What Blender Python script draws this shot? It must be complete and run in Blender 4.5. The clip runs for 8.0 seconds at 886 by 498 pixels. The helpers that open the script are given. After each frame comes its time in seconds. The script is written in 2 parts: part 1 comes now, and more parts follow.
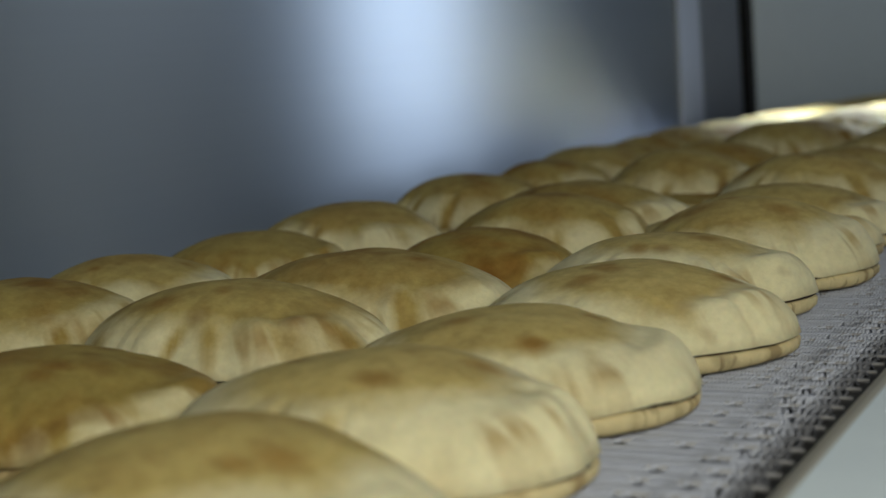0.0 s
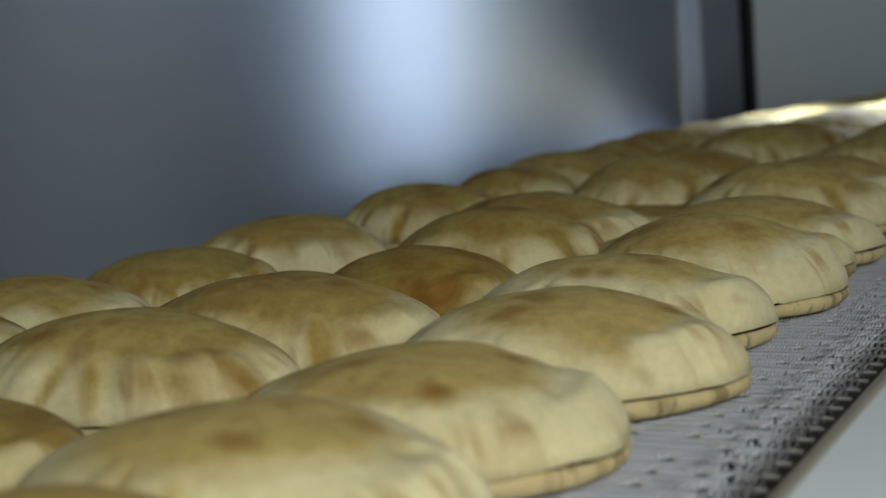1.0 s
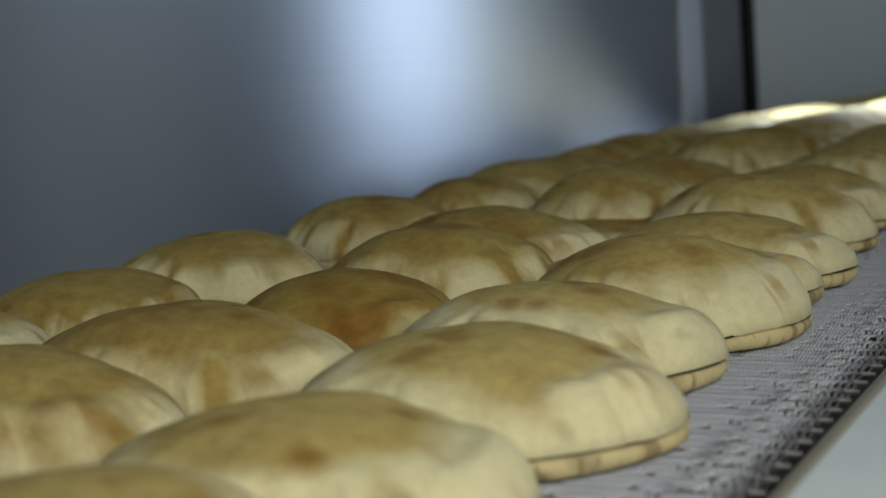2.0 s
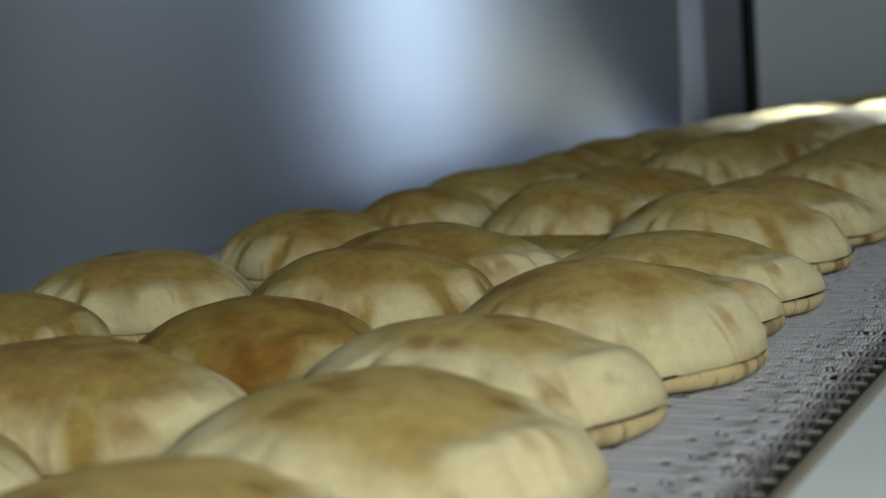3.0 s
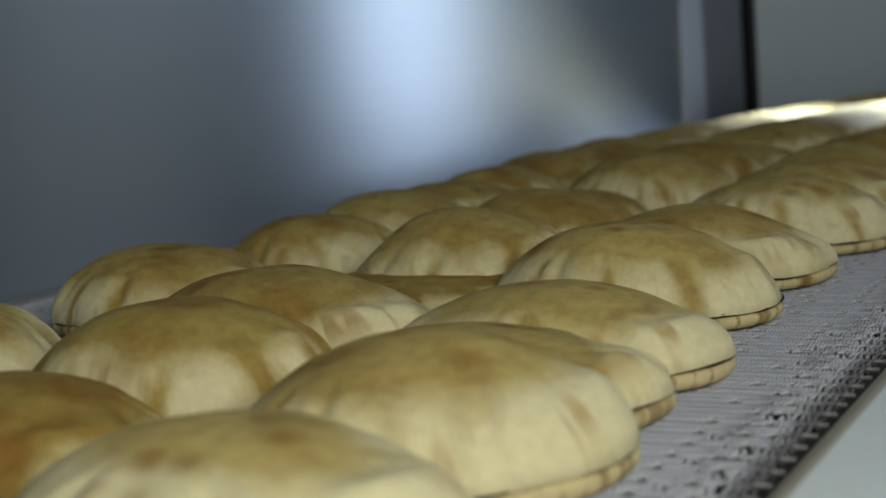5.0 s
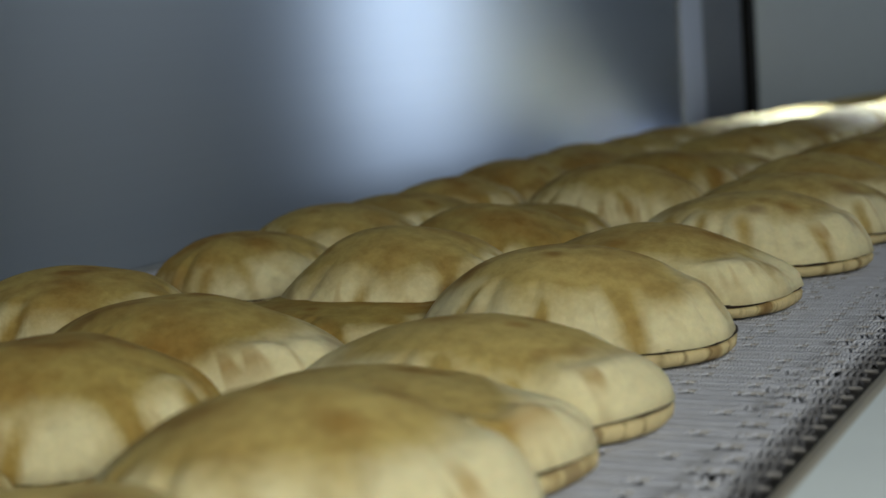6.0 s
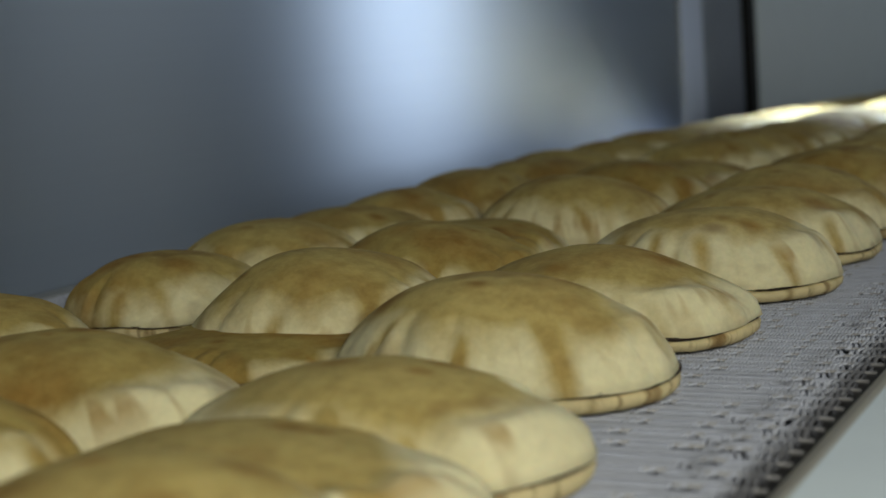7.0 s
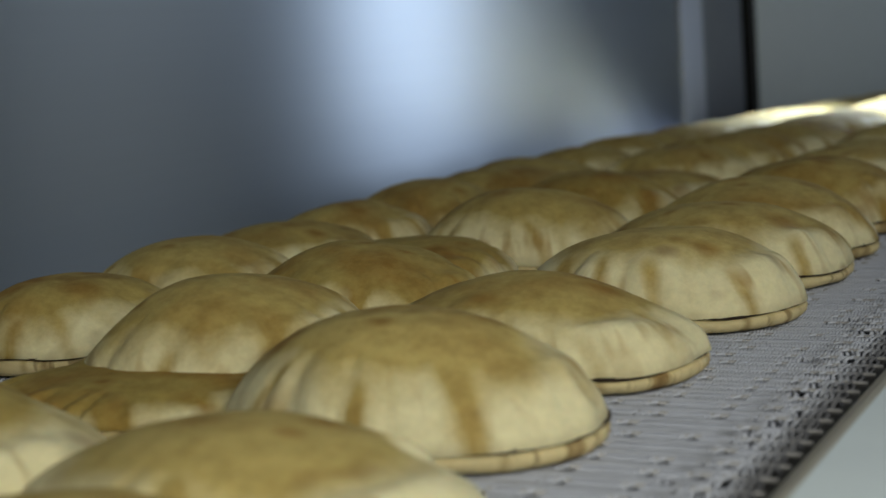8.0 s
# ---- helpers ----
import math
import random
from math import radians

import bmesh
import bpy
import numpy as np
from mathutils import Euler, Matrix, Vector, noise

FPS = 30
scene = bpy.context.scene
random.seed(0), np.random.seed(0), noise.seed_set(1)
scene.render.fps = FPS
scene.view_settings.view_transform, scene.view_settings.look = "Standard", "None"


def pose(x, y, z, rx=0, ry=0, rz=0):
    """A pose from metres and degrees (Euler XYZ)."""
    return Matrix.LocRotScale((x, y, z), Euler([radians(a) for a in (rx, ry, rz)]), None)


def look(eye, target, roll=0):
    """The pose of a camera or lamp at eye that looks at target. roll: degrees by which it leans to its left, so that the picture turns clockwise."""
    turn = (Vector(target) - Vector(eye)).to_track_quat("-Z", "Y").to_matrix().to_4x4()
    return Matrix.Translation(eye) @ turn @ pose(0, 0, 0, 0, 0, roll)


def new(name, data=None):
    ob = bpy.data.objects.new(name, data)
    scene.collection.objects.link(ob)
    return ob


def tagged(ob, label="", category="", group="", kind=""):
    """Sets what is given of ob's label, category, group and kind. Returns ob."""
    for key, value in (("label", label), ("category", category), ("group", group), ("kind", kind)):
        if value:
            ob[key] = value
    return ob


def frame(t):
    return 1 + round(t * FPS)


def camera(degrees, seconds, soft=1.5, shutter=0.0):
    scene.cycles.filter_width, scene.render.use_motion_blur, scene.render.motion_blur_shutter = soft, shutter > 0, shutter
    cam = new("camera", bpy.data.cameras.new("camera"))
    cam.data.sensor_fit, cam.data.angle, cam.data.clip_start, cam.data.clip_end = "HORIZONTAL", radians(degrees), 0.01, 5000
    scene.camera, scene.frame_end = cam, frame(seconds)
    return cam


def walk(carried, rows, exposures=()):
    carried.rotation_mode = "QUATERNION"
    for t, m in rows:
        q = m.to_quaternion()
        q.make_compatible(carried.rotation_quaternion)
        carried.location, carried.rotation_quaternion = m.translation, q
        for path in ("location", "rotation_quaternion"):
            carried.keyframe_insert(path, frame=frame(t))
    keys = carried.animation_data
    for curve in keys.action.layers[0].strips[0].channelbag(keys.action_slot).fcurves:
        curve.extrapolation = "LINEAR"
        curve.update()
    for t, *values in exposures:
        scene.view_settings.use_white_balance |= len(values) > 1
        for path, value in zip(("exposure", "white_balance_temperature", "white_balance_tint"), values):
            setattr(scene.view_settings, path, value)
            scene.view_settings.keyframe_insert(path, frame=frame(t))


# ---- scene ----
import collections

# Metres; x across the belt to the right, y along the belt away from the eye, z up.
BELT = 0.95            # height of the belt's top
TOP = 3.6              # height of the ceiling
SPEED = 0.1011          # metres a second, towards the eye
EYE = (0.0, 0.0, BELT + 0.1827)


def belt_z(y):
    """Height of the belt: level near the eye, falling gently away on the infeed ramp."""
    d = y - 1.8
    return BELT - 0.027 * (d + math.sqrt(d * d + 0.06)) / 2



# ---- camera ----
cam = camera(33.0, 8.0, soft=1.5)
cam.data.dof.use_dof = True
cam.data.dof.focus_distance = 0.93
cam.data.dof.aperture_fstop = 7.2


def aim(yaw, pitch):
    a, b = radians(yaw), radians(pitch)
    return (EYE[0] - math.sin(a) * math.cos(b), EYE[1] + math.cos(a) * math.cos(b), EYE[2] + math.sin(b))


# a camera held in one place, with a slight sway: seconds, yaw, pitch
CAM_ROWS = [(0.0, 27.945, -7.472), (0.5, 27.965, -7.506), (1.0, 27.972, -7.518), (1.5, 27.985, -7.52), (3.0, 28.035, -7.538),
            (4.0, 28.04, -7.561), (4.5, 28.04, -7.562), (6.0, 28.03, -7.538), (7.0, 28.035, -7.534), (8.0, 28.04, -7.531)]
walk(cam, [(t, look(EYE, aim(yaw, pitch), -4.35)) for t, yaw, pitch in CAM_ROWS])

# ---- light ----
world = bpy.data.worlds.new("world")
scene.world = world
world.use_nodes = True
world.node_tree.nodes["Background"].inputs["Color"].default_value = (0.5, 0.6, 0.75, 1)
world.node_tree.nodes["Background"].inputs["Strength"].default_value = 0.02


def area(name, eye, target, w, h, watts, colour):
    la = bpy.data.lights.new(name, "AREA")
    la.shape, la.size, la.size_y, la.energy, la.color = "RECTANGLE", w, h, watts, colour
    ob = new(name, la)
    ob.matrix_world = look(eye, target)
    return ob


# daylight standing in a tall door opening at the hall's far end, mirrored in the steel panel
area("door_daylight", (2.50, 7.92, 1.08), (2.50, 0, 1.08), 0.78, 2.02, 28.5, (0.66, 0.79, 1.0))
# soft daylight added on the side of the rail, in an assumed, unseen window
area("side_daylight", (2.32, 1.6, 1.95), (-0.4, 1.2, 0.95), 2.6, 1.5, 3.2, (0.82, 0.92, 1.0))
# work lamp over the near end of the conveyor
area("work_lamp", (0.48, -0.16, BELT + 0.54), (-0.42, 0.60, BELT), 0.7, 0.32, 9.4, (0.99, 0.99, 0.84))
# unseen fill light added under the ceiling, to lift what the panel mirrors
area("hall_fill", (1.0, 4.8, TOP - 0.06), (1.0, 4.8, 0), 0.3, 1.5, 15.0, (0.85, 0.93, 1.0))
# shaded tube lamp close over the far stretch of the belt
tube = area("belt_lamp", (-0.56, 2.84, BELT + 0.46), (-0.60, 2.66, BELT), 0.34, 0.14, 5.6, (0.56, 0.70, 1.0))
tube.data.spread = radians(82)

EXPOSURE = 0.0
scene.view_settings.exposure = EXPOSURE


# ---- materials ----
class Mat:
    """A small helper to wire a node material."""

    def __init__(self, name):
        self.m = bpy.data.materials.new(name)
        self.m.use_nodes = True
        self.t = self.m.node_tree
        self.b = self.t.nodes["Principled BSDF"]

    def node(self, kind, **sets):
        n = self.t.nodes.new(kind)
        for k, v in sets.items():
            n.inputs[k].default_value = v
        return n

    def link(self, a, b):
        self.t.links.new(a, b)

    def noise(self, vec, scale, detail=4.0, rough=0.55):
        n = self.node("ShaderNodeTexNoise", Scale=scale, Detail=detail, Roughness=rough)
        if vec is not None:
            self.link(vec, n.inputs["Vector"])
        return n.outputs["Fac"]

    def ramp(self, fac, stops):
        n = self.node("ShaderNodeValToRGB")
        el = n.color_ramp.elements
        while len(el) < len(stops):
            el.new(0.5)
        for e, (p, c) in zip(el, stops):
            e.position, e.color = p, (*c, 1) if len(c) == 3 else c
        self.link(fac, n.inputs["Fac"])
        return n.outputs["Color"]

    def mix(self, fac, a, b, blend="MIX"):
        n = self.t.nodes.new("ShaderNodeMix")
        n.data_type, n.blend_type = "RGBA", blend
        for sock, v in ((n.inputs[0], fac), (n.inputs[6], a), (n.inputs[7], b)):
            if isinstance(v, (int, float)):
                sock.default_value = v
            elif isinstance(v, tuple):
                sock.default_value = (*v, 1)
            else:
                self.link(v, sock)
        return n.outputs[2]

    def math(self, op, a, b=0.0, clamp=False):
        n = self.t.nodes.new("ShaderNodeMath")
        n.operation, n.use_clamp = op, clamp
        for sock, v in ((n.inputs[0], a), (n.inputs[1], b)):
            if isinstance(v, (int, float)):
                sock.default_value = v
            else:
                self.link(v, sock)
        return n.outputs[0]

    def vmath(self, op, a, b=(0, 0, 0)):
        n = self.t.nodes.new("ShaderNodeVectorMath")
        n.operation = op
        for sock, v in ((n.inputs[0], a), (n.inputs[1], b)):
            if isinstance(v, tuple):
                sock.default_value = v
            else:
                self.link(v, sock)
        return n.outputs["Vector"] if op != "LENGTH" else n.outputs["Value"]

    def coords(self):
        return self.t.nodes.new("ShaderNodeTexCoord").outputs["Object"]

    def bump(self, height, strength, distance):
        n = self.node("ShaderNodeBump", Strength=strength, Distance=distance)
        self.link(height, n.inputs["Height"])
        self.link(n.outputs["Normal"], self.b.inputs["Normal"])

    def base(self, colour):
        if isinstance(colour, tuple):
            self.b.inputs["Base Color"].default_value = (*colour, 1)
        else:
            self.link(colour, self.b.inputs["Base Color"])

    def set(self, **v):
        for k, x in v.items():
            self.b.inputs[k.replace("_", " ")].default_value = x
        return self


def crust_material(name, pale, light, tan, brown, dark, ochre, top, streaks=1.5):
    """Baked flat bread: pale flanks, toasted crown, radial streaks on the pleats and darker blisters."""
    k = Mat(name)
    co = k.coords()
    info = k.t.nodes.new("ShaderNodeObjectInfo")
    rnd = info.outputs["Random"]
    baked = k.node("ShaderNodeSeparateColor")
    k.link(info.outputs["Color"], baked.inputs[0])
    baked = baked.outputs[0]
    shift = k.node("ShaderNodeCombineXYZ")
    k.link(k.math("MULTIPLY", rnd, 37.0), shift.inputs[0])
    k.link(k.math("MULTIPLY", rnd, 91.0), shift.inputs[1])
    v = k.vmath("ADD", co, shift.outputs[0])
    flat = k.vmath("MULTIPLY", co, (1, 1.32, 0))
    ring = k.t.nodes.new("ShaderNodeAttribute")
    ring.attribute_name = "ring"
    ring = ring.outputs["Fac"]
    mark = k.t.nodes.new("ShaderNodeAttribute")
    mark.attribute_name = "spot"
    mark = mark.outputs["Fac"]
    # toasting fades from the crown to the flanks, with a blotchy border
    blot = k.noise(v, 22.0, 5.0, 0.6)
    wide = k.noise(v, 8.0, 2.0)
    edge = k.math("ADD", 0.91, k.math("MULTIPLY", k.math("SUBTRACT", blot, 0.5), 0.4))
    edge = k.math("ADD", edge, k.math("MULTIPLY", k.math("SUBTRACT", wide, 0.5), 0.65))
    edge = k.math("ADD", edge, k.math("MULTIPLY", k.math("SUBTRACT", baked, 0.4), 0.35))
    gather = k.t.nodes.new("ShaderNodeAttribute")
    gather.attribute_name = "fold"
    # tongues of toasting run down the hollows between the pleats
    edge = k.math("ADD", edge, k.math("MULTIPLY", gather.outputs["Fac"], 0.45))
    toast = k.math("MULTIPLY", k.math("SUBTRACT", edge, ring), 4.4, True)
    # streaks that run down the pleats
    way = k.vmath("MULTIPLY", k.vmath("NORMALIZE", flat), (2.6, 2.6, 0))
    streak_in = k.vmath("ADD", k.vmath("ADD", way, shift.outputs[0]), k.vmath("MULTIPLY", co, (6, 6, 9)))
    st = k.noise(streak_in, streaks, 2.0, 0.5)
    streak = k.math("MULTIPLY", k.math("SUBTRACT", st, 0.56), 11.0, True)
    rim = k.math("MULTIPLY", k.math("SUBTRACT", ring, 0.80), 7.0, True)
    low = k.math("MULTIPLY", k.math("SUBTRACT", 1.03, ring), 14.0, True)
    streak = k.math("MULTIPLY", k.math("MULTIPLY", streak, rim), k.math("ADD", 0.35, k.math("MULTIPLY", low, 0.65)))
    streak = k.math("MAXIMUM", streak, k.math("MULTIPLY", gather.outputs["Fac"], k.math("ADD", 0.2, blot)))
    # blisters
    bl = k.noise(v, 27.0, 1.0, 0.5)
    blister = k.math("MULTIPLY", k.math("SUBTRACT", bl, 0.655), 9.0, True)
    fine = k.noise(v, 160.0, 4.0, 0.65)
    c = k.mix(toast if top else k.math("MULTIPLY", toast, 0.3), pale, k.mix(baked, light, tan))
    deep = k.math("MULTIPLY", k.math("SUBTRACT", k.noise(v, 16.0, 4.0), 0.46), 4.2, True)
    c = k.mix(k.math("MULTIPLY", deep, k.math("MULTIPLY", toast, k.math("ADD", 0.08, baked))), c, brown)
    c = k.mix(k.math("MULTIPLY", streak, 0.62), c, ochre)
    c = k.mix(k.math("MULTIPLY", blister, 0.45), c, dark)
    scorch = k.math("MULTIPLY", mark, k.math("ADD", 0.35, blot))
    c = k.mix(k.math("MULTIPLY", scorch, 0.85, True), c, brown)
    speck = k.noise(v, 75.0, 6.0, 0.7)
    c = k.mix(1.0, c, k.ramp(fine, [(0.3, (0.86, 0.86, 0.86)), (0.7, (1.0, 1.0, 1.0))]), "MULTIPLY")
    c = k.mix(k.math("MULTIPLY", toast, 0.55), c, k.mix(1.0, c, k.ramp(speck, [(0.36, (0.66, 0.60, 0.50)), (0.60, (1.06, 1.05, 1.03))]), "MULTIPLY"))
    k.base(c)
    k.set(Roughness=0.72)
    k.b.inputs["Specular IOR Level"].default_value = 0.16
    k.b.inputs["Subsurface Weight"].default_value = 0.12
    k.b.inputs["Subsurface Radius"].default_value = (0.008, 0.004, 0.002)
    relief = k.math("ADD", k.math("MULTIPLY", k.noise(v, 48.0, 5.0), 0.6), k.math("MULTIPLY", fine, 0.25))
    k.bump(relief, 0.45, 0.004)
    return k.m


M_TOP = crust_material("toasted_crust", (0.82, 0.745, 0.475), (0.62, 0.495, 0.20), (0.40, 0.300, 0.085), (0.30, 0.158, 0.034), (0.17, 0.066, 0.014), (0.35, 0.200, 0.043), True)
M_UNDER = crust_material("pale_crust", (0.66, 0.55, 0.31), (0.60, 0.47, 0.24), (0.52, 0.39, 0.17), (0.30, 0.17, 0.05), (0.05, 0.03, 0.015), (0.12, 0.055, 0.015), False, 4.2)


def plain(name, colour, rough, metal=0.0, grain=60.0, amount=0.25, stretch=(1, 1, 1), bump=0.1):
    k = Mat(name)
    co = k.vmath("MULTIPLY", k.coords(), stretch)
    n1, n2 = k.noise(co, grain, 5.0, 0.6), k.noise(co, grain * 0.06, 3.0)
    lo, hi = tuple(c * (1 - amount) for c in colour), tuple(min(1, c * (1 + amount)) for c in colour)
    c = k.mix(n1, lo, hi)
    c = k.mix(k.math("MULTIPLY", k.math("SUBTRACT", n2, 0.45), 2.0, True), c, tuple(x * (1 - amount * 0.8) for x in colour))
    k.base(c)
    k.set(Roughness=rough, Metallic=metal)
    r = k.math("ADD", rough - 0.06, k.math("MULTIPLY", n2, 0.12))
    k.link(r, k.b.inputs["Roughness"])
    k.bump(n1, bump, 0.001)
    return k.m


M_SEAM = plain("dark_seam_dough", (0.030, 0.017, 0.010), 0.9, 0.0, 300.0, 0.5)
M_STEEL = plain("brushed_steel_sheet", (0.485, 0.535, 0.585), 0.36, 1.0, 26.0, 0.03, (1, 0.06, 6), 0.004)


def brush(m, rough, amount, turn):
    """Brushing: the gloss spreads across the brushed lines."""
    t = m.node_tree
    b = t.nodes["Principled BSDF"]
    for l in list(b.inputs["Roughness"].links):
        t.links.remove(l)
    b.inputs["Roughness"].default_value = rough
    b.inputs["Anisotropic"].default_value = amount
    b.inputs["Anisotropic Rotation"].default_value = turn
    tg = t.nodes.new("ShaderNodeTangent")
    tg.direction_type, tg.axis = "RADIAL", "Z"
    t.links.new(tg.outputs[0], b.inputs["Tangent"])


brush(M_STEEL, 0.33, 1.0, 0.25)
M_EDGE = plain("folded_steel_edge", (0.24, 0.245, 0.25), 0.42, 1.0, 40.0, 0.10, (1, 1, 0.1), 0.02)
M_DARK = plain("dark_grey_sheet", (0.058, 0.066, 0.074), 0.55, 0.0, 30.0, 0.2)
M_BLACK = plain("black_rubber_seal", (0.003, 0.003, 0.003), 0.95, 0.0, 80.0, 0.2)
M_GREY = plain("grey_enamel", (0.50, 0.535, 0.51), 0.5, 0.0, 18.0, 0.06)


def wire_material():
    """Floury steel wire, greasy and darker along the belt's edge and in a band beside it."""
    k = Mat("floury_steel_wire")
    co = k.coords()
    x = k.node("ShaderNodeSeparateXYZ")
    k.link(co, x.inputs[0])
    x = x.outputs[0]
    info = k.t.nodes.new("ShaderNodeObjectInfo").outputs["Random"]
    shift = k.node("ShaderNodeCombineXYZ")
    k.link(k.math("MULTIPLY", info, 60.0), shift.inputs[1])
    v = k.vmath("ADD", co, shift.outputs[0])
    n = k.noise(v, 90.0, 4.0, 0.6)
    big = k.noise(v, 55.0, 2.0)
    c = k.mix(n, (0.43, 0.445, 0.52), (0.61, 0.63, 0.735))
    edge = k.math("MULTIPLY", k.math("SUBTRACT", k.math("ADD", x, k.math("MULTIPLY", k.math("SUBTRACT", big, 0.5), 0.020)), -0.186), 90.0, True)
    off = k.math("ABSOLUTE", k.math("ADD", x, 0.203))
    band = k.math("MULTIPLY", k.math("SUBTRACT", 1.0, k.math("DIVIDE", off, 0.010)), k.math("MULTIPLY", k.math("SUBTRACT", big, 0.42), 4.0, True), True)
    edge_dark = k.math("MULTIPLY", k.math("MAXIMUM", edge, k.math("MULTIPLY", band, 0.8)), 0.85)
    k.base(k.mix(edge_dark, c, (0.075, 0.072, 0.078)))
    k.set(Roughness=0.62, Metallic=0.1)
    k.bump(n, 0.3, 0.001)
    return k.m


M_WIRE = wire_material()
M_ROD = plain("dull_steel_rod", (0.34, 0.33, 0.34), 0.5, 0.7, 120.0, 0.35, (1, 1, 1), 0.2)
M_BED = plain("sooty_belt_bed", (0.09, 0.088, 0.09), 0.8, 0.0, 50.0, 0.5)
M_RAIL = plain("white_enamelled_rail", (0.79, 0.88, 0.98), 0.38, 0.0, 22.0, 0.06)
M_LIP = plain("worn_beige_plastic", (0.60, 0.575, 0.52), 0.55, 0.0, 70.0, 0.12, (1, 0.2, 1))
M_LEG = plain("painted_steel_leg", (0.30, 0.31, 0.32), 0.5, 0.0, 40.0, 0.15)
# unseen floor, made pale and glossy to throw door light into the panel
M_FLOOR = plain("glossy_pale_concrete", (0.40, 0.395, 0.39), 0.2, 0.0, 8.0, 0.2)
M_WALL = plain("limewashed_wall", (0.52, 0.56, 0.60), 0.8, 0.0, 6.0, 0.08)
M_CEIL = plain("ceiling_paint", (0.5, 0.53, 0.56), 0.85, 0.0, 6.0, 0.08)


# ---- building helpers ----
def mesh_of(name, bm, material, smooth=False):
    me = bpy.data.meshes.new(name)
    bm.to_mesh(me)
    bm.free()
    me.materials.append(material)
    if smooth:
        me.polygons.foreach_set("use_smooth", [True] * len(me.polygons))
    return me


def part(name, bm, material, parent, label="", smooth=False):
    ob = new(name, mesh_of(name, bm, material, smooth))
    ob.parent = parent
    return tagged(ob, label)


def box(lo, hi, bevel=0.0, segments=2):
    bm = bmesh.new()
    bmesh.ops.create_cube(bm, size=1.0)
    for v in bm.verts:
        v.co = Vector([lo[i] + (v.co[i] + 0.5) * (hi[i] - lo[i]) for i in range(3)])
    if bevel:
        bmesh.ops.bevel(bm, geom=bm.edges[:], offset=bevel, segments=segments, affect="EDGES", profile=0.5)
    return bm


def sweep(profile, stations):
    """A profile of (x, height over the belt) swept along y, following the belt."""
    bm = bmesh.new()
    n = len(profile)
    rings = [[bm.verts.new((x, y, belt_z(y) + z)) for x, z in profile] for y in stations]
    for a, b in zip(rings, rings[1:]):
        for i in range(n):
            bm.faces.new((a[i], a[(i + 1) % n], b[(i + 1) % n], b[i]))
    bm.faces.new(rings[0][::-1])
    bm.faces.new(rings[-1])
    bmesh.ops.recalc_face_normals(bm, faces=bm.faces[:])
    return bm


def base_empty(name, label, category, group="", kind=""):
    return tagged(new(name), label, category, group, kind)


# ---- the hall ----
X0, X1, Y0, Y1 = -3.0, 2.4, -2.5, 8.0
structure = [
    ("floor", box((X0 - 0.2, Y0 - 0.2, -0.12), (X1 + 0.2, Y1 + 0.2, 0.0)), M_FLOOR, "glossy grey concrete floor of the bakery hall, out of view"),
    ("ceiling", box((X0 - 0.2, Y0 - 0.2, TOP), (X1 + 0.2, Y1 + 0.2, TOP + 0.12)), M_CEIL, "plain grey painted ceiling of the hall"),
    ("wall_west", box((X0 - 0.2, Y0, 0), (X0, Y1, TOP)), M_WALL, "plain grey wall behind the machines"),
    ("wall_south", box((X0 - 0.2, Y0 - 0.2, 0), (X1 + 0.2, Y0, TOP)), M_WALL, "plain grey end wall of the hall"),
]
for nm, bm, mat, lab in structure:
    tagged(new(nm, mesh_of(nm, bm, mat)), lab, nm.split("_")[0], kind="structure")


def wall_with_opening(name, axis, at, thick, span, hole, label):
    """A wall along x or y with one opening through it: hole = (from, to, sill, head)."""
    root = base_empty(name, label, "wall", kind="structure")
    a, b, s, h = hole
    for lo, hi, z0, z1 in ((span[0], a, 0, TOP), (b, span[1], 0, TOP), (a, b, 0, s), (a, b, h, TOP)):
        if hi - lo < 1e-3 or z1 - z0 < 1e-3:
            continue
        if axis == "x":
            bm = box((lo, at, z0), (hi, at + thick, z1))
        else:
            bm = box((at, lo, z0), (at + thick, hi, z1))
        part("wall_piece", bm, M_WALL, root)
    return root


wall_with_opening("wall_north", "x", Y1, 0.2, (X0 - 0.2, 3.4), (2.10, 2.90, 0.06, 2.10), "plain grey end wall with a tall door opening")
wall_with_opening("wall_east", "y", X1, 0.2, (Y0, 6.5), (0.3, 2.9, 1.2, 2.7), "plain grey side wall, out of view, with an assumed wide window opening")

# ---- the steel side panel and the machine beyond ----
WX = -0.93
panel = base_empty("steel_side_panel", "tall brushed stainless steel side panel beside the belt", "panel")
part("sheet", box((WX - 0.03, -1.6, 0.25), (WX, 2.765, 2.6), 0.004), M_STEEL, panel)
part("edge_fold", box((WX - 0.034, 2.768, 0.25), (WX + 0.004, 2.905, 2.6), 0.002), M_EDGE, panel, "paler folded steel edge")
for y in (-1.4, 0.6, 2.6):
    part("foot_post", box((WX - 0.075, y, 0.0), (WX - 0.033, y + 0.05, 2.5), 0.004), M_LEG, panel)

# an evenly dark strip, its back almost flush with the panel
recess = base_empty("machine_recess", "dark upright strip between panel and oven, set slightly back", "recess")
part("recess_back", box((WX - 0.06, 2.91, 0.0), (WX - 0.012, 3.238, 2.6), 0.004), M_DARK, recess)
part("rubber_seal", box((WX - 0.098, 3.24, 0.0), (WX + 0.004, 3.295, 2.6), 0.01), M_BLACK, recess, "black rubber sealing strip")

oven = base_empty("oven_housing", "pale grey enamelled oven housing beside the belt", "oven")
part("side_sheet", box((WX - 0.6, 3.30, 0.1), (WX, 7.6, 2.6), 0.012), M_GREY, oven)
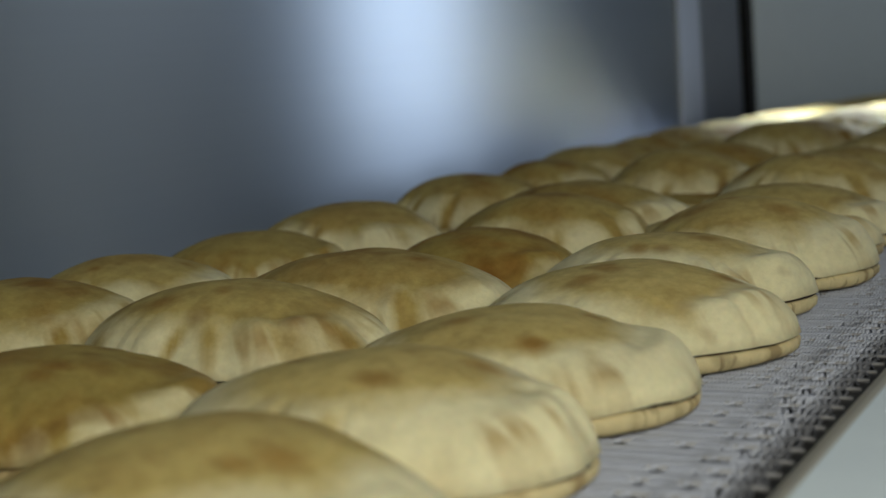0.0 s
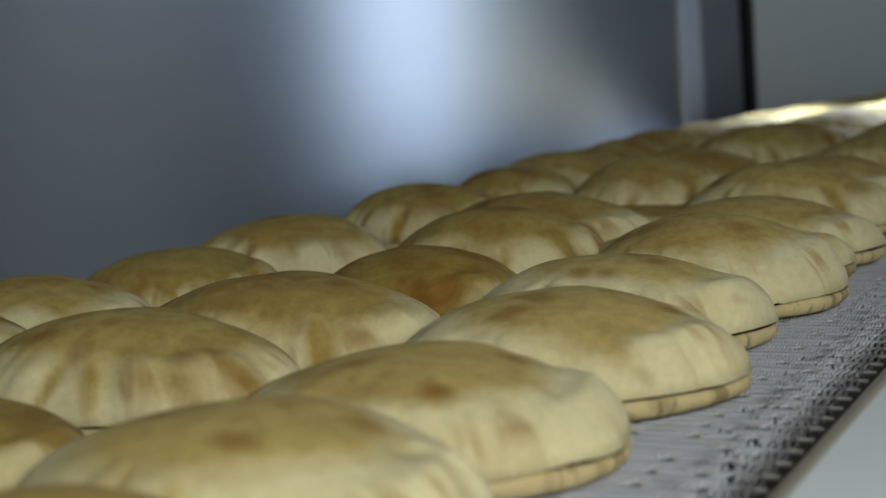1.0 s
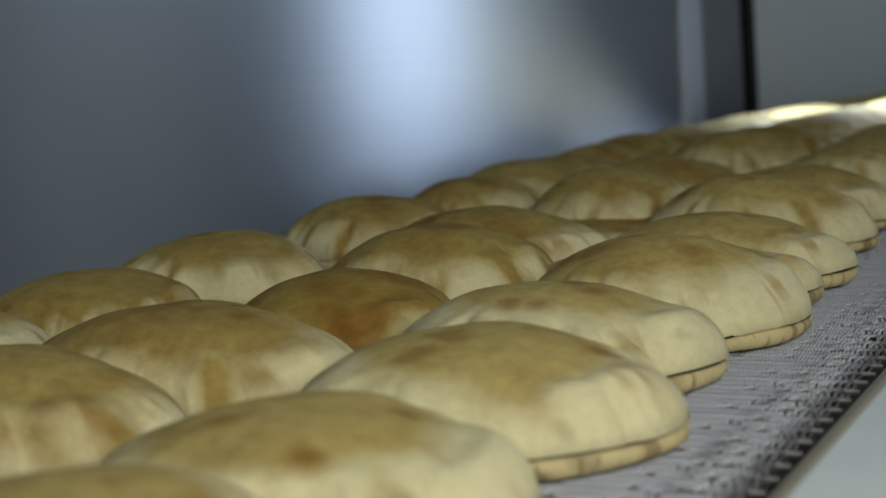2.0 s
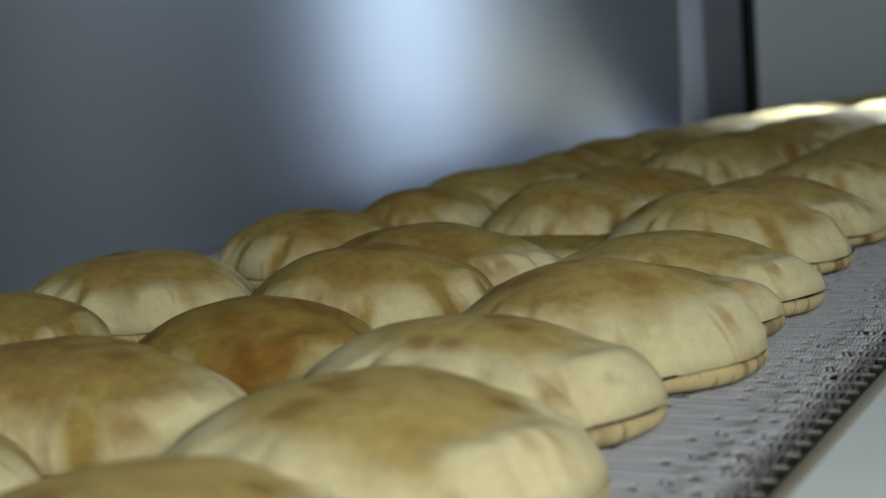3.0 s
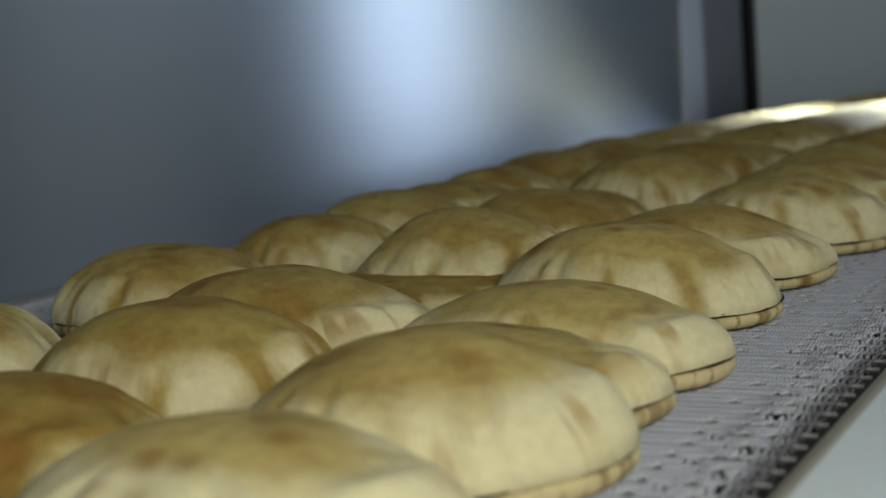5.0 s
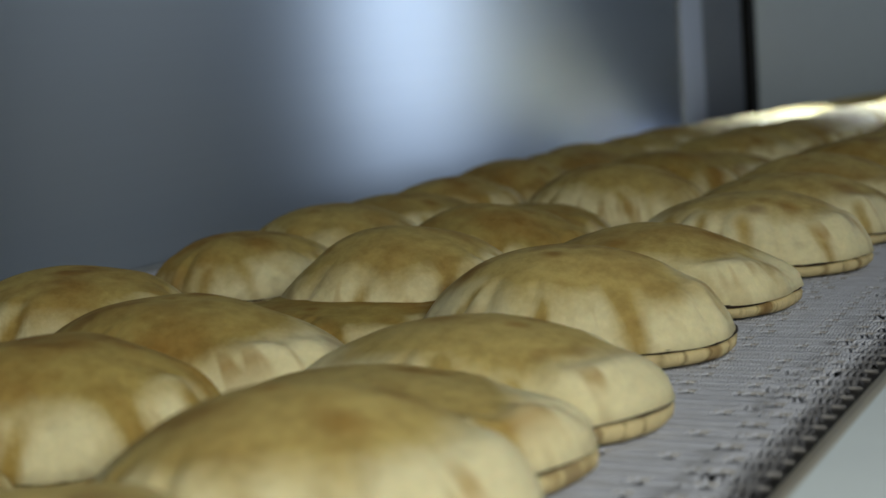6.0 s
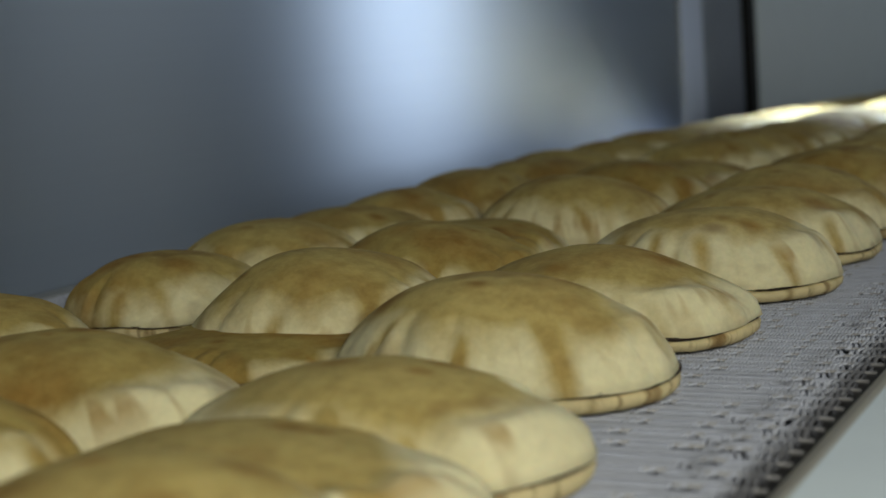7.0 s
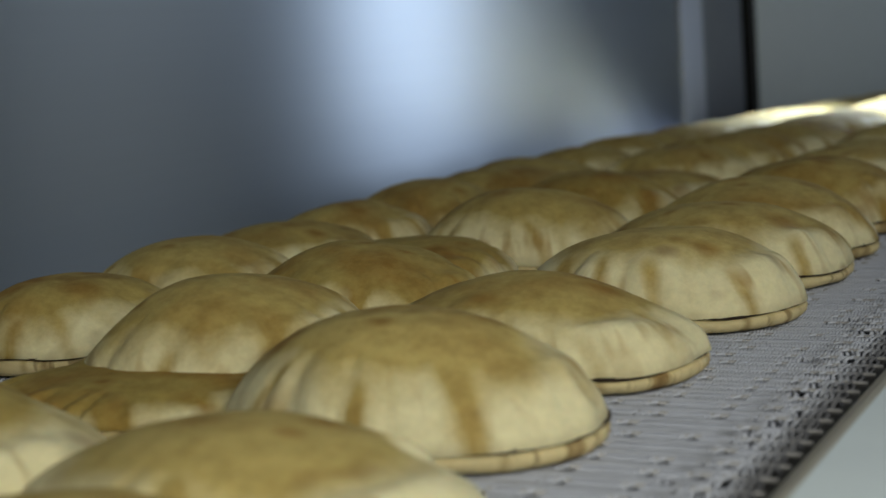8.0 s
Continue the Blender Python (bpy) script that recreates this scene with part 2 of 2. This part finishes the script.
part("plinth", box((WX - 0.55, 3.33, 0.0), (WX - 0.05, 7.5, 0.1)), M_DARK, oven)

# ---- the conveyor frame ----
B0, B1 = -0.898, -0.166     # belt edges
frame_ob = base_empty("bakery_conveyor", "conveyor frame with white enamelled side rails", "conveyor")
STATIONS = [-1.2, 0.0, 0.6] + [0.8 + 0.1 * i for i in range(30)] + [4.2, 5.0, 6.0, 7.6]
part("side_rail", sweep([(-0.143, -0.09), (-0.143, 0.0125), (0.04, 0.0125), (0.05, 0.004), (0.05, -0.09)], STATIONS),
     M_RAIL, frame_ob, "white enamelled side rail")
part("guide_strip", sweep([(-0.163, -0.05), (-0.163, -0.003), (-0.160, 0.001), (-0.148, 0.0105), (-0.1435, 0.0122), (-0.1435, -0.05)], STATIONS),
     M_LIP, frame_ob, "worn beige plastic guide strip along the rail")
part("side_rail", sweep([(-0.901, -0.09), (-0.901, -0.004), (-0.904, -0.001), (-0.926, -0.001), (-0.926, -0.09)], STATIONS),
     M_LEG, frame_ob, "dull grey steel side rail")
part("belt_bed", sweep([(B0, -0.04), (B0, -0.009), (B1, -0.009), (B1, -0.04)], STATIONS), M_BED, frame_ob, "sooty steel belt bed")
for x in (-0.91, -0.02):
    for y in (-1.0, 1.5, 4.0, 6.5):
        part("leg", box((x, y, 0.0), (x + 0.05, y + 0.05, belt_z(y) - 0.088), 0.003), M_LEG, frame_ob)

# ---- the wire belt ----
PITCH, WIRE = 0.00975, 0.0015


def loops_across(kind, step, rng):
    """Where each loop of a spiral begins: tight bundles, with open slots in lines along the belt and a loose, gappy edge."""
    slots, wide_slots = kind % 2 == 0, kind % 4 == 0
    xs, x = [], B0 + 0.003
    fine = step
    while x < B1 - 0.003:
        xs.append(x)
        step = fine if x > -0.34 else max(fine, 0.0055)      # coarser under the breads
        inside = (B1 - x) % 0.060        # the slots stand in lines, two to every 60 mm
        x += step
        if slots and (0 <= inside - 0.0585 < step or 0 <= inside - 0.0300 < step):
            x += rng.uniform(0.006, 0.009)
        elif wide_slots and 0 <= inside - 0.0375 < step:
            x += rng.uniform(0.004, 0.0115)
        elif slots and 0 <= inside - 0.0375 < step:
            x += rng.uniform(0.001, 0.005)
        if x > B1 - 0.019:
            x += rng.uniform(0.0003, 0.0028)
        elif x > B1 - 0.048:
            x += 0.005 if rng.random() < 0.05 else 0.0
    return np.array(xs)


def spiral_mesh(name, kind, step):
    """One flattened wire spiral that lies across the belt; kind by its slots."""
    steps, sides = 5, 3
    xs = loops_across(kind, step, random.Random(60 + kind))
    twist = 1 if kind % 2 else -1
    count = (len(xs) - 1) * steps
    u = np.arange(count + 1) / steps
    ang = 2 * math.pi * u
    mid = np.stack([np.interp(u, np.arange(len(xs)), xs), twist * 0.63 * PITCH * np.cos(ang), 0.0011 * np.sin(ang)], 1)
    tan = np.gradient(mid, axis=0)
    tan /= np.linalg.norm(tan, axis=1)[:, None]
    n1 = np.cross(tan, np.array([1.0, 0.1, 0.3]))
    n1 /= np.linalg.norm(n1, axis=1)[:, None]
    n2 = np.cross(tan, n1)
    ring = 2 * math.pi * np.arange(sides) / sides
    pts = mid[:, None] + WIRE * (np.cos(ring)[None, :, None] * n1[:, None] + np.sin(ring)[None, :, None] * n2[:, None])
    i = np.arange(count)[:, None] * sides
    j = np.arange(sides)[None]
    k = (j + 1) % sides
    quads = np.stack([i + j, i + k, i + sides + k, i + sides + j], 2).reshape(-1, 4)
    me = bpy.data.meshes.new(name)
    me.from_pydata(pts.reshape(-1, 3).tolist(), [], quads.tolist())
    me.polygons.foreach_set("use_smooth", [True] * len(me.polygons))
    me.materials.append(M_WIRE)
    return me


def rod_mesh():
    bm = bmesh.new()
    bmesh.ops.create_cone(bm, cap_ends=True, segments=8, radius1=0.0012, radius2=0.0012, depth=B1 - B0)
    bmesh.ops.rotate(bm, verts=bm.verts[:], cent=(0, 0, 0), matrix=Matrix.Rotation(radians(90), 3, "Y"))
    bmesh.ops.translate(bm, verts=bm.verts[:], vec=((B0 + B1) / 2, 0, 0))
    return mesh_of("cross_rod", bm, M_ROD, True)


belt = base_empty("conveyor_belt", "floury grey woven wire conveyor belt", "conveyor belt")
near_spirals = [spiral_mesh("wire_spiral", i, 0.0021) for i in range(20)]
far_spirals = [spiral_mesh("wire_spiral", i, 0.0090) for i in range(4)]
rod = rod_mesh()
belt_rows = []
weave = random.Random(8)
for i in range(612):
    y = -0.4 + i * PITCH
    row = new("wire_spiral", near_spirals[i % 4 + 4 * weave.randrange(5)] if 0.2 < y < 2.4 else far_spirals[i % 4])
    row.parent = belt
    belt_rows.append((row, y))
    if i % 2 == 0:
        ob = new("cross_rod", rod)
        ob.parent, ob.location = row, (0, PITCH / 2, 0)


# ---- the breads ----
LOW = 0.0112                     # height of the seam between the two layers
Pita = collections.namedtuple("Pita", "x y wide deep high nose tail baked spots", defaults=((),))


def dome_shape(seed, p):
    """Radius and height of the puffed upper layer by ring (0 crown, 1 rim) and angle."""
    rng = random.Random(seed)
    ph = [rng.uniform(0, 6.283) for _ in range(8)]
    off = Vector((rng.uniform(-50, 50), rng.uniform(-50, 50), 0))
    lean = rng.uniform(0.0, 0.08)
    pleat = rng.uniform(0.55, 1.0)
    nose_at = rng.uniform(-0.55, 0.2)
    rx, ry, high = p.wide / 1000, p.deep / 1000, p.high / 1000
    cliff_high = min(0.010, 0.25 * high)
    count = rng.randint(9, 14)
    tongues = [((i + rng.uniform(-0.38, 0.38)) * 6.2832 / count, rng.uniform(0.05, 0.12), rng.uniform(0.62, 0.88), rng.uniform(0.1, 0.85), rng.uniform(-0.9, 0.9))
               for i in range(count)]

    def rim(a):
        oval = 1 / math.hypot(math.cos(a) / rx, math.sin(a) / ry)
        return oval * (1 + 0.012 * math.cos(3 * a + ph[1]) + 0.010 * math.cos(5 * a + ph[2]) + 0.006 * math.cos(9 * a + ph[3])
                       + 0.012 * noise.noise(Vector((4 * math.cos(a), 4 * math.sin(a), 20)) + off))

    def point(s, a):
        c, d = math.cos(a), math.sin(a)
        z = max(0.0, 1 - s ** 2.5) ** (0.72 + p.nose * max(0.0, c) ** 2 + p.tail * max(0.0, -c) ** 2)
        # pleats that gather towards the rim
        w = max(0.0, (s - 0.60) / 0.40) ** 1.2
        gate = pleat * min(1.0, max(0.2, 0.5 + 1.5 * noise.noise(Vector((c * 1.3, d * 1.3, 3)) + off)))
        turn = 0.26 * noise.noise(Vector((c * 2, d * 2, s * 2.2)) + off)
        c2, d2 = math.cos(a + turn), math.sin(a + turn)
        fold = min(1.0, 3.0 * abs(noise.noise(Vector((c2 * 2.2, d2 * 2.2, 9)) + off))) ** 0.7 - 0.6
        puff = 1 + 0.075 * w * fold * (0.2 + gate) * (1 - max(0, s - 0.9) * 6)
        lump = noise.noise(Vector((s * c * 1.3, s * d * 1.3, 0)) + off) * 0.09 + noise.noise(Vector((s * c * 3.4, s * d * 3.4, 5)) + off) * 0.02
        # a pouch blown up at the nose
        side = (a - nose_at + 3.1416) % 6.2832 - 3.1416
        pouch = 0.007 * math.exp(-((s - 0.84) / 0.10) ** 2) * math.exp(-(side / 0.38) ** 2)
        # hollows between the pleats, where the crust toasts in tongues
        valley = 0.0
        for at, width, start, depth, curl in tongues:
            if s > start:
                away = (a - at - curl * (s - 0.85) + 3.1416) % 6.2832 - 3.1416
                valley = max(valley, depth * min(1.0, (s - start) / 0.14) * math.exp(-(away / (width * (1.35 - 0.5 * s))) ** 2))
        radius = rim(a) * s * puff * (1 - 0.035 * valley * (1 - s ** 10))
        cliff = cliff_high * (1 + 0.75 * fold * gate * w + 0.6 * min(1.0, 2 * p.nose) * max(0.0, c) ** 4 * s ** 6) * max(0.0, 1 - s ** 9) ** 0.5
        zz = cliff + (high - LOW - cliff_high) * z * (1 + lump * (1 - 0.6 * s * s) + lean * s * math.cos(a + ph[4])) + 0.012 * w * fold * (0.1 + gate) * (1 - s ** 8)
        zz += pouch * min(1.0, p.nose * 2)
        return Vector((radius * c, radius * d, zz)), valley

    return rim, point


def seam_wave(a, seed):
    """The seam rises and falls a little around the bread."""
    return 0.0010 * math.sin(3 * a + seed) + 0.0006 * math.sin(7 * a + 2.1 * seed)


def bread_meshes(seed, p):
    rim, point = dome_shape(seed, p)
    rng = random.Random(seed + 3)
    spots = list(p.spots) + [(rng.uniform(-0.05, 0.05), rng.uniform(-0.04, 0.03), rng.uniform(0.004, 0.011)) for _ in range(3)]
    rings, around = 28, 132
    bm = bmesh.new()
    gather, ring, spot = (bm.verts.layers.float.new(n) for n in ("fold", "ring", "spot"))

    def marked(v):
        v[spot] = max(math.exp(-(((v.co.x - x) / r) ** 2 + ((v.co.y - y) / (0.8 * r)) ** 2) ** 1.3) for x, y, r in spots)

    crown = bm.verts.new(point(0, 0)[0] + Vector((0, 0, LOW)))
    marked(crown)
    last = None
    for i in range(1, rings + 1):
        s = (i / rings) ** 0.72
        row = []
        for j in range(around):
            a = 2 * math.pi * j / around
            q, valley = point(min(s, 1), a)
            v = bm.verts.new((q.x, q.y, q.z + LOW + 0.0001 + seam_wave(a, seed) * s * s))
            # ring runs ahead on the nose side, so its colour comes out paler
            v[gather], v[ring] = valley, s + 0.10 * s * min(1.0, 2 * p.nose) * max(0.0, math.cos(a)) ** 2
            marked(v)
            row.append(v)
        for j in range(around):
            k = (j + 1) % around
            bm.faces.new((crown, row[j], row[k]) if last is None else (last[j], row[j], row[k], last[k]))
        last = row
    # the lip turns in under the dome
    row = [bm.verts.new((v.co.x * 0.972, v.co.y * 0.972, v.co.z - 0.0012)) for v in last]
    for v in row:
        v[ring] = 1.0
    for j in range(around):
        k = (j + 1) % around
        bm.faces.new((last[j], row[j], row[k], last[k]))
    # the crown stands at the bread's full height
    stretch = (p.high / 1000 - LOW) / (max(v.co.z for v in bm.verts) - LOW)
    for v in bm.verts:
        if v.co.z > LOW + 0.002:
            v.co.z = LOW + 0.002 + (v.co.z - LOW - 0.002) * stretch
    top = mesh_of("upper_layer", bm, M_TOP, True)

    # the flat lower layer with a soft, uneven edge, scorched where the pleats end
    bm = bmesh.new()
    gather, ring = (bm.verts.layers.float.new(n) for n in ("fold", "ring"))
    prof = [(0.93, LOW - 0.0012), (0.985, LOW - 0.0016), (1.0, LOW * 0.68), (0.993, LOW * 0.36), (0.96, LOW * 0.10), (0.90, 0.0004), (0.5, 0.0)]
    loops = []
    for f, z in prof:
        loops.append([])
        for j in range(around):
            a = 2 * math.pi * j / around
            c, d = math.cos(a), math.sin(a)
            r = rim(a) * f * (0.999 + 0.012 * noise.noise(Vector((c * 4, d * 4, seed))))
            lift = 0.0016 * max(0.0, noise.noise(Vector((c * 3, d * 3, seed + 4.5)))) if f > 0.92 and z < LOW * 0.5 else 0.0
            v = bm.verts.new((r * c, r * d, z + lift + (seam_wave(a, seed) if z > LOW * 0.5 else 0.0)))
            scorch = noise.noise(Vector((c * 11, d * 11, seed + 0.5))) - 0.26
            v[gather], v[ring] = min(1.0, max(0.0, scorch * 6)), 0.97
            loops[-1].append(v)
    up = bm.verts.new((0, 0, LOW - 0.001))
    down = bm.verts.new((0, 0, 0))
    for j in range(around):
        k = (j + 1) % around
        bm.faces.new((up, loops[0][j], loops[0][k]))
        for a, b in zip(loops, loops[1:]):
            bm.faces.new((a[j], b[j], b[k], a[k]))
        bm.faces.new((loops[-1][j], down, loops[-1][k]))
    under = mesh_of("lower_layer", bm, M_UNDER, True)

    # the dark line where the layers part, of uneven width
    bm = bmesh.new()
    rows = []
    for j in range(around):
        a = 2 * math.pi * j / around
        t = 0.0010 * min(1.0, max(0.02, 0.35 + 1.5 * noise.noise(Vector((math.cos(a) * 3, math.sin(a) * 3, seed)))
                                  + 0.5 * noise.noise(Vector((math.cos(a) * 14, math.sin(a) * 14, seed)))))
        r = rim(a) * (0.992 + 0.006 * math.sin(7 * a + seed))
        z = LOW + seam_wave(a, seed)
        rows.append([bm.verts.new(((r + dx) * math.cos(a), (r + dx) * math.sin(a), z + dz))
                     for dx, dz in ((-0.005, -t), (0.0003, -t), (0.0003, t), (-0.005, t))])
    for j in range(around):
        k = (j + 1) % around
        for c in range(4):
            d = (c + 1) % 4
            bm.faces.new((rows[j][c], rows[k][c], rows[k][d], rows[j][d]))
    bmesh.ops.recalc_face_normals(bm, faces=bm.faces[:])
    seam = mesh_of("scorched_seam", bm, M_SEAM, True)
    return top, under, seam


# the three files of breads on the belt at the start: place across and along, half breadth, half depth and height in mm,
# how the crown slopes to the nose and the tail, how far it is baked, and its scorched spots
FILE_1 = [
    Pita(-0.335, 0.310, 100, 78, 55, 0.50, 0.20, 0.28),
    Pita(-0.335, 0.430, 100, 78, 55, 0.50, 0.20, 0.28),
    Pita(-0.332, 0.552, 101, 78, 55, 0.50, 0.20, 0.15),
    Pita(-0.324, 0.678, 97, 76, 50, 0.72, 0.39, 0.12, ((0.03, -0.04, 0.009), (-0.02, -0.02, 0.01))),
    Pita(-0.315, 0.816, 100, 79, 52, 0.55, 0.30, 0.06, ((0.06, 0.01, 0.01), (-0.01, -0.03, 0.01))),
    Pita(-0.333, 0.945, 98, 72, 52, 0.58, 0.41, 0.05),
    Pita(-0.314, 1.066, 94, 78, 62, 0.42, 0.32, 0.34, ((0.033, -0.02, 0.011), (-0.03, -0.022, 0.014), (-0.01, 0.0, 0.008))),
    Pita(-0.340, 1.163, 102, 74, 43, 0.56, 0.20, 0.30),
    Pita(-0.332, 1.256, 102, 65, 51, 0.94, 0.55, 0.33, ((-0.02, 0.0, 0.01),)),
    Pita(-0.348, 1.415, 99, 67, 63, 0.56, 0.33, 0.32, ((0.0, -0.02, 0.007), (-0.02, 0.01, 0.012), (-0.055, -0.02, 0.012))),
    Pita(-0.350, 1.561, 102, 71, 56, 0.97, 0.37, 0.48, ((0.03, 0.02, 0.016),)),
    Pita(-0.332, 1.732, 96, 77, 58, 0.41, 0.26, 0.28),
    Pita(-0.335, 1.871, 97, 78, 58, 0.54, 0.23, 0.45, ((0.055, -0.02, 0.016),)),
    Pita(-0.339, 1.993, 95, 78, 63, 0.37, 0.15, 0.50),
    Pita(-0.335, 2.150, 98, 78, 64, 0.30, 0.20, 0.70, ((0.0, 0.0, 0.025),)),
    Pita(-0.330, 2.300, 98, 78, 62, 0.30, 0.20, 0.28),
    Pita(-0.335, 2.440, 98, 78, 56, 0.30, 0.20, 0.28),
]
FILE_2 = [
    Pita(-0.540, 0.410, 100, 76, 52, 0.40, 0.20, 0.62),
    Pita(-0.530, 0.556, 107, 75, 49, 0.46, 0.25, 0.95, ((-0.02, -0.01, 0.025),)),
    Pita(-0.535, 0.727, 104, 74, 57, 0.61, 0.26, 0.50, ((0.07, -0.035, 0.008), (-0.01, 0.02, 0.015))),
    Pita(-0.511, 0.848, 114, 68, 56, 0.34, 0.43, 0.55),
    Pita(-0.500, 1.000, 82, 71, 50, 0.39, 0.58, 1.00, ((0.01, -0.03, 0.016), (0.045, -0.045, 0.01), (-0.03, 0.0, 0.02))),
    Pita(-0.508, 1.140, 94, 73, 61, 0.35, 0.50, 0.75),
    Pita(-0.522, 1.266, 115, 67, 57, 0.71, 0.45, 0.70),
    Pita(-0.520, 1.428, 95, 70, 27, 0.20, 0.22, 0.90),
    Pita(-0.511, 1.498, 93, 83, 66, 0.26, 0.91, 0.55),
    Pita(-0.518, 1.658, 94, 72, 61, 0.40, 0.47, 0.75),
    Pita(-0.557, 1.793, 87, 80, 43, 0.20, 0.20, 0.85),
    Pita(-0.519, 1.932, 98, 77, 66, 0.17, 0.29, 0.62, ((-0.01, -0.02, 0.012),)),
    Pita(-0.540, 2.122, 94, 77, 60, 0.37, 0.29, 0.90, ((0.03, -0.02, 0.02),)),
    Pita(-0.530, 2.255, 95, 75, 46, 0.30, 0.20, 0.62),
    Pita(-0.541, 2.396, 99, 78, 61, 0.23, 0.22, 0.60),
    Pita(-0.540, 2.515, 97, 74, 62, 0.30, 0.30, 0.62),
    Pita(-0.540, 2.630, 97, 74, 60, 0.30, 0.30, 0.62),
    Pita(-0.535, 2.750, 97, 74, 60, 0.30, 0.30, 0.62),
    Pita(-0.540, 2.900, 97, 74, 58, 0.30, 0.30, 0.62),
]
FILE_3 = [
    Pita(-0.715, 0.600, 95, 76, 52, 0.30, 0.30, 0.60),
    Pita(-0.715, 0.736, 100, 78, 54, 0.21, 0.20, 0.75, ((0.02, 0.0, 0.016),)),
    Pita(-0.712, 0.850, 91, 73, 54, 0.35, 0.36, 0.50),
    Pita(-0.709, 1.001, 86, 73, 49, 0.39, 0.41, 0.75),
    Pita(-0.702, 1.143, 96, 79, 56, 0.33, 0.46, 0.50, ((-0.01, 0.0, 0.012),)),
    Pita(-0.688, 1.366, 90, 76, 58, 0.11, 0.17, 0.65),
    Pita(-0.688, 1.564, 81, 72, 54, 0.37, 0.54, 0.70, ((0.03, -0.02, 0.015),)),
    Pita(-0.694, 1.709, 90, 74, 57, 0.25, 0.44, 0.50),
    Pita(-0.711, 1.858, 91, 75, 50, 0.40, 0.36, 0.65),
    Pita(-0.710, 1.960, 82, 74, 55, 0.35, 0.41, 0.55),
    Pita(-0.714, 2.125, 89, 75, 57, 0.42, 0.36, 0.60),
    Pita(-0.714, 2.298, 98, 78, 52, 0.24, 0.26, 0.60),
    Pita(-0.715, 2.376, 100, 78, 56, 0.20, 0.20, 0.60),
    Pita(-0.715, 2.530, 95, 75, 55, 0.30, 0.30, 0.60),
    Pita(-0.715, 2.670, 95, 75, 58, 0.30, 0.30, 0.60),
    Pita(-0.715, 2.800, 95, 75, 54, 0.30, 0.30, 0.60),
    Pita(-0.715, 2.950, 95, 75, 56, 0.30, 0.30, 0.60),
]
breads = []


def build_breads():
    rng = random.Random(4)
    shapes = []
    for f, places in enumerate((FILE_1, FILE_2, FILE_3)):
        places = list(places)
        near = len(places)
        while places[-1].y < 5.6:
            q = places[-1]
            places.append(Pita(q.x, q.y + rng.uniform(0.125, 0.165), 97, 76, rng.uniform(54, 63), 0.3, 0.3, rng.uniform(0.1, 0.6)))
        for i, p in enumerate(places):
            # far breads, under and beyond the lamp, take the shapes of nearer ones
            if i < near:
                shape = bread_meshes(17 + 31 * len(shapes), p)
                shapes.append(shape)
            else:
                shape = rng.choice(shapes[-8:])
            if p.high < 40:
                label = "low sunken brown pita bread on the wire belt"
            elif p.baked > 0.85:
                label = "puffed pita bread toasted deep brown, on the wire belt"
            elif p.baked < 0.25:
                label = "puffed pale lightly baked pita bread on the wire belt"
            else:
                label = "puffed golden pita bread with toasted blotches on the wire belt"
            root = base_empty("pita_bread", label, "bread", "breads on the belt")
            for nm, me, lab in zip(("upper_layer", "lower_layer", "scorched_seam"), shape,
                                   ("toasted puffed upper layer", "pale flat lower layer", "thin dark seam")):
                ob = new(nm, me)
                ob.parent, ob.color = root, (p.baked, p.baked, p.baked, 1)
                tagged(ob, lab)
            breads.append((root, p.y, pose(p.x, 0, 0, 0, 0, 0 if i < near else rng.uniform(-12, 12))))


build_breads()


def motions():
    """The rows of the belt and the breads on it ride along the belt at one speed, up the ramp and then level."""
    times = [1.0 * i for i in range(9)]

    def ride(ob, y, m, lift):
        rows = []
        for t in times:
            at = y - SPEED * t
            fall = math.degrees(math.atan((belt_z(at + 0.05) - belt_z(at - 0.05)) / 0.1))
            rows.append((t, Matrix.Translation((0, at, belt_z(at) + lift)) @ pose(0, 0, 0, fall) @ m))
        walk(ob, rows)

    for row, y in belt_rows:
        ride(row, y, Matrix(), -0.0031)
    for root, y, m in breads:
        ride(root, y, m, 0.0)


motions()
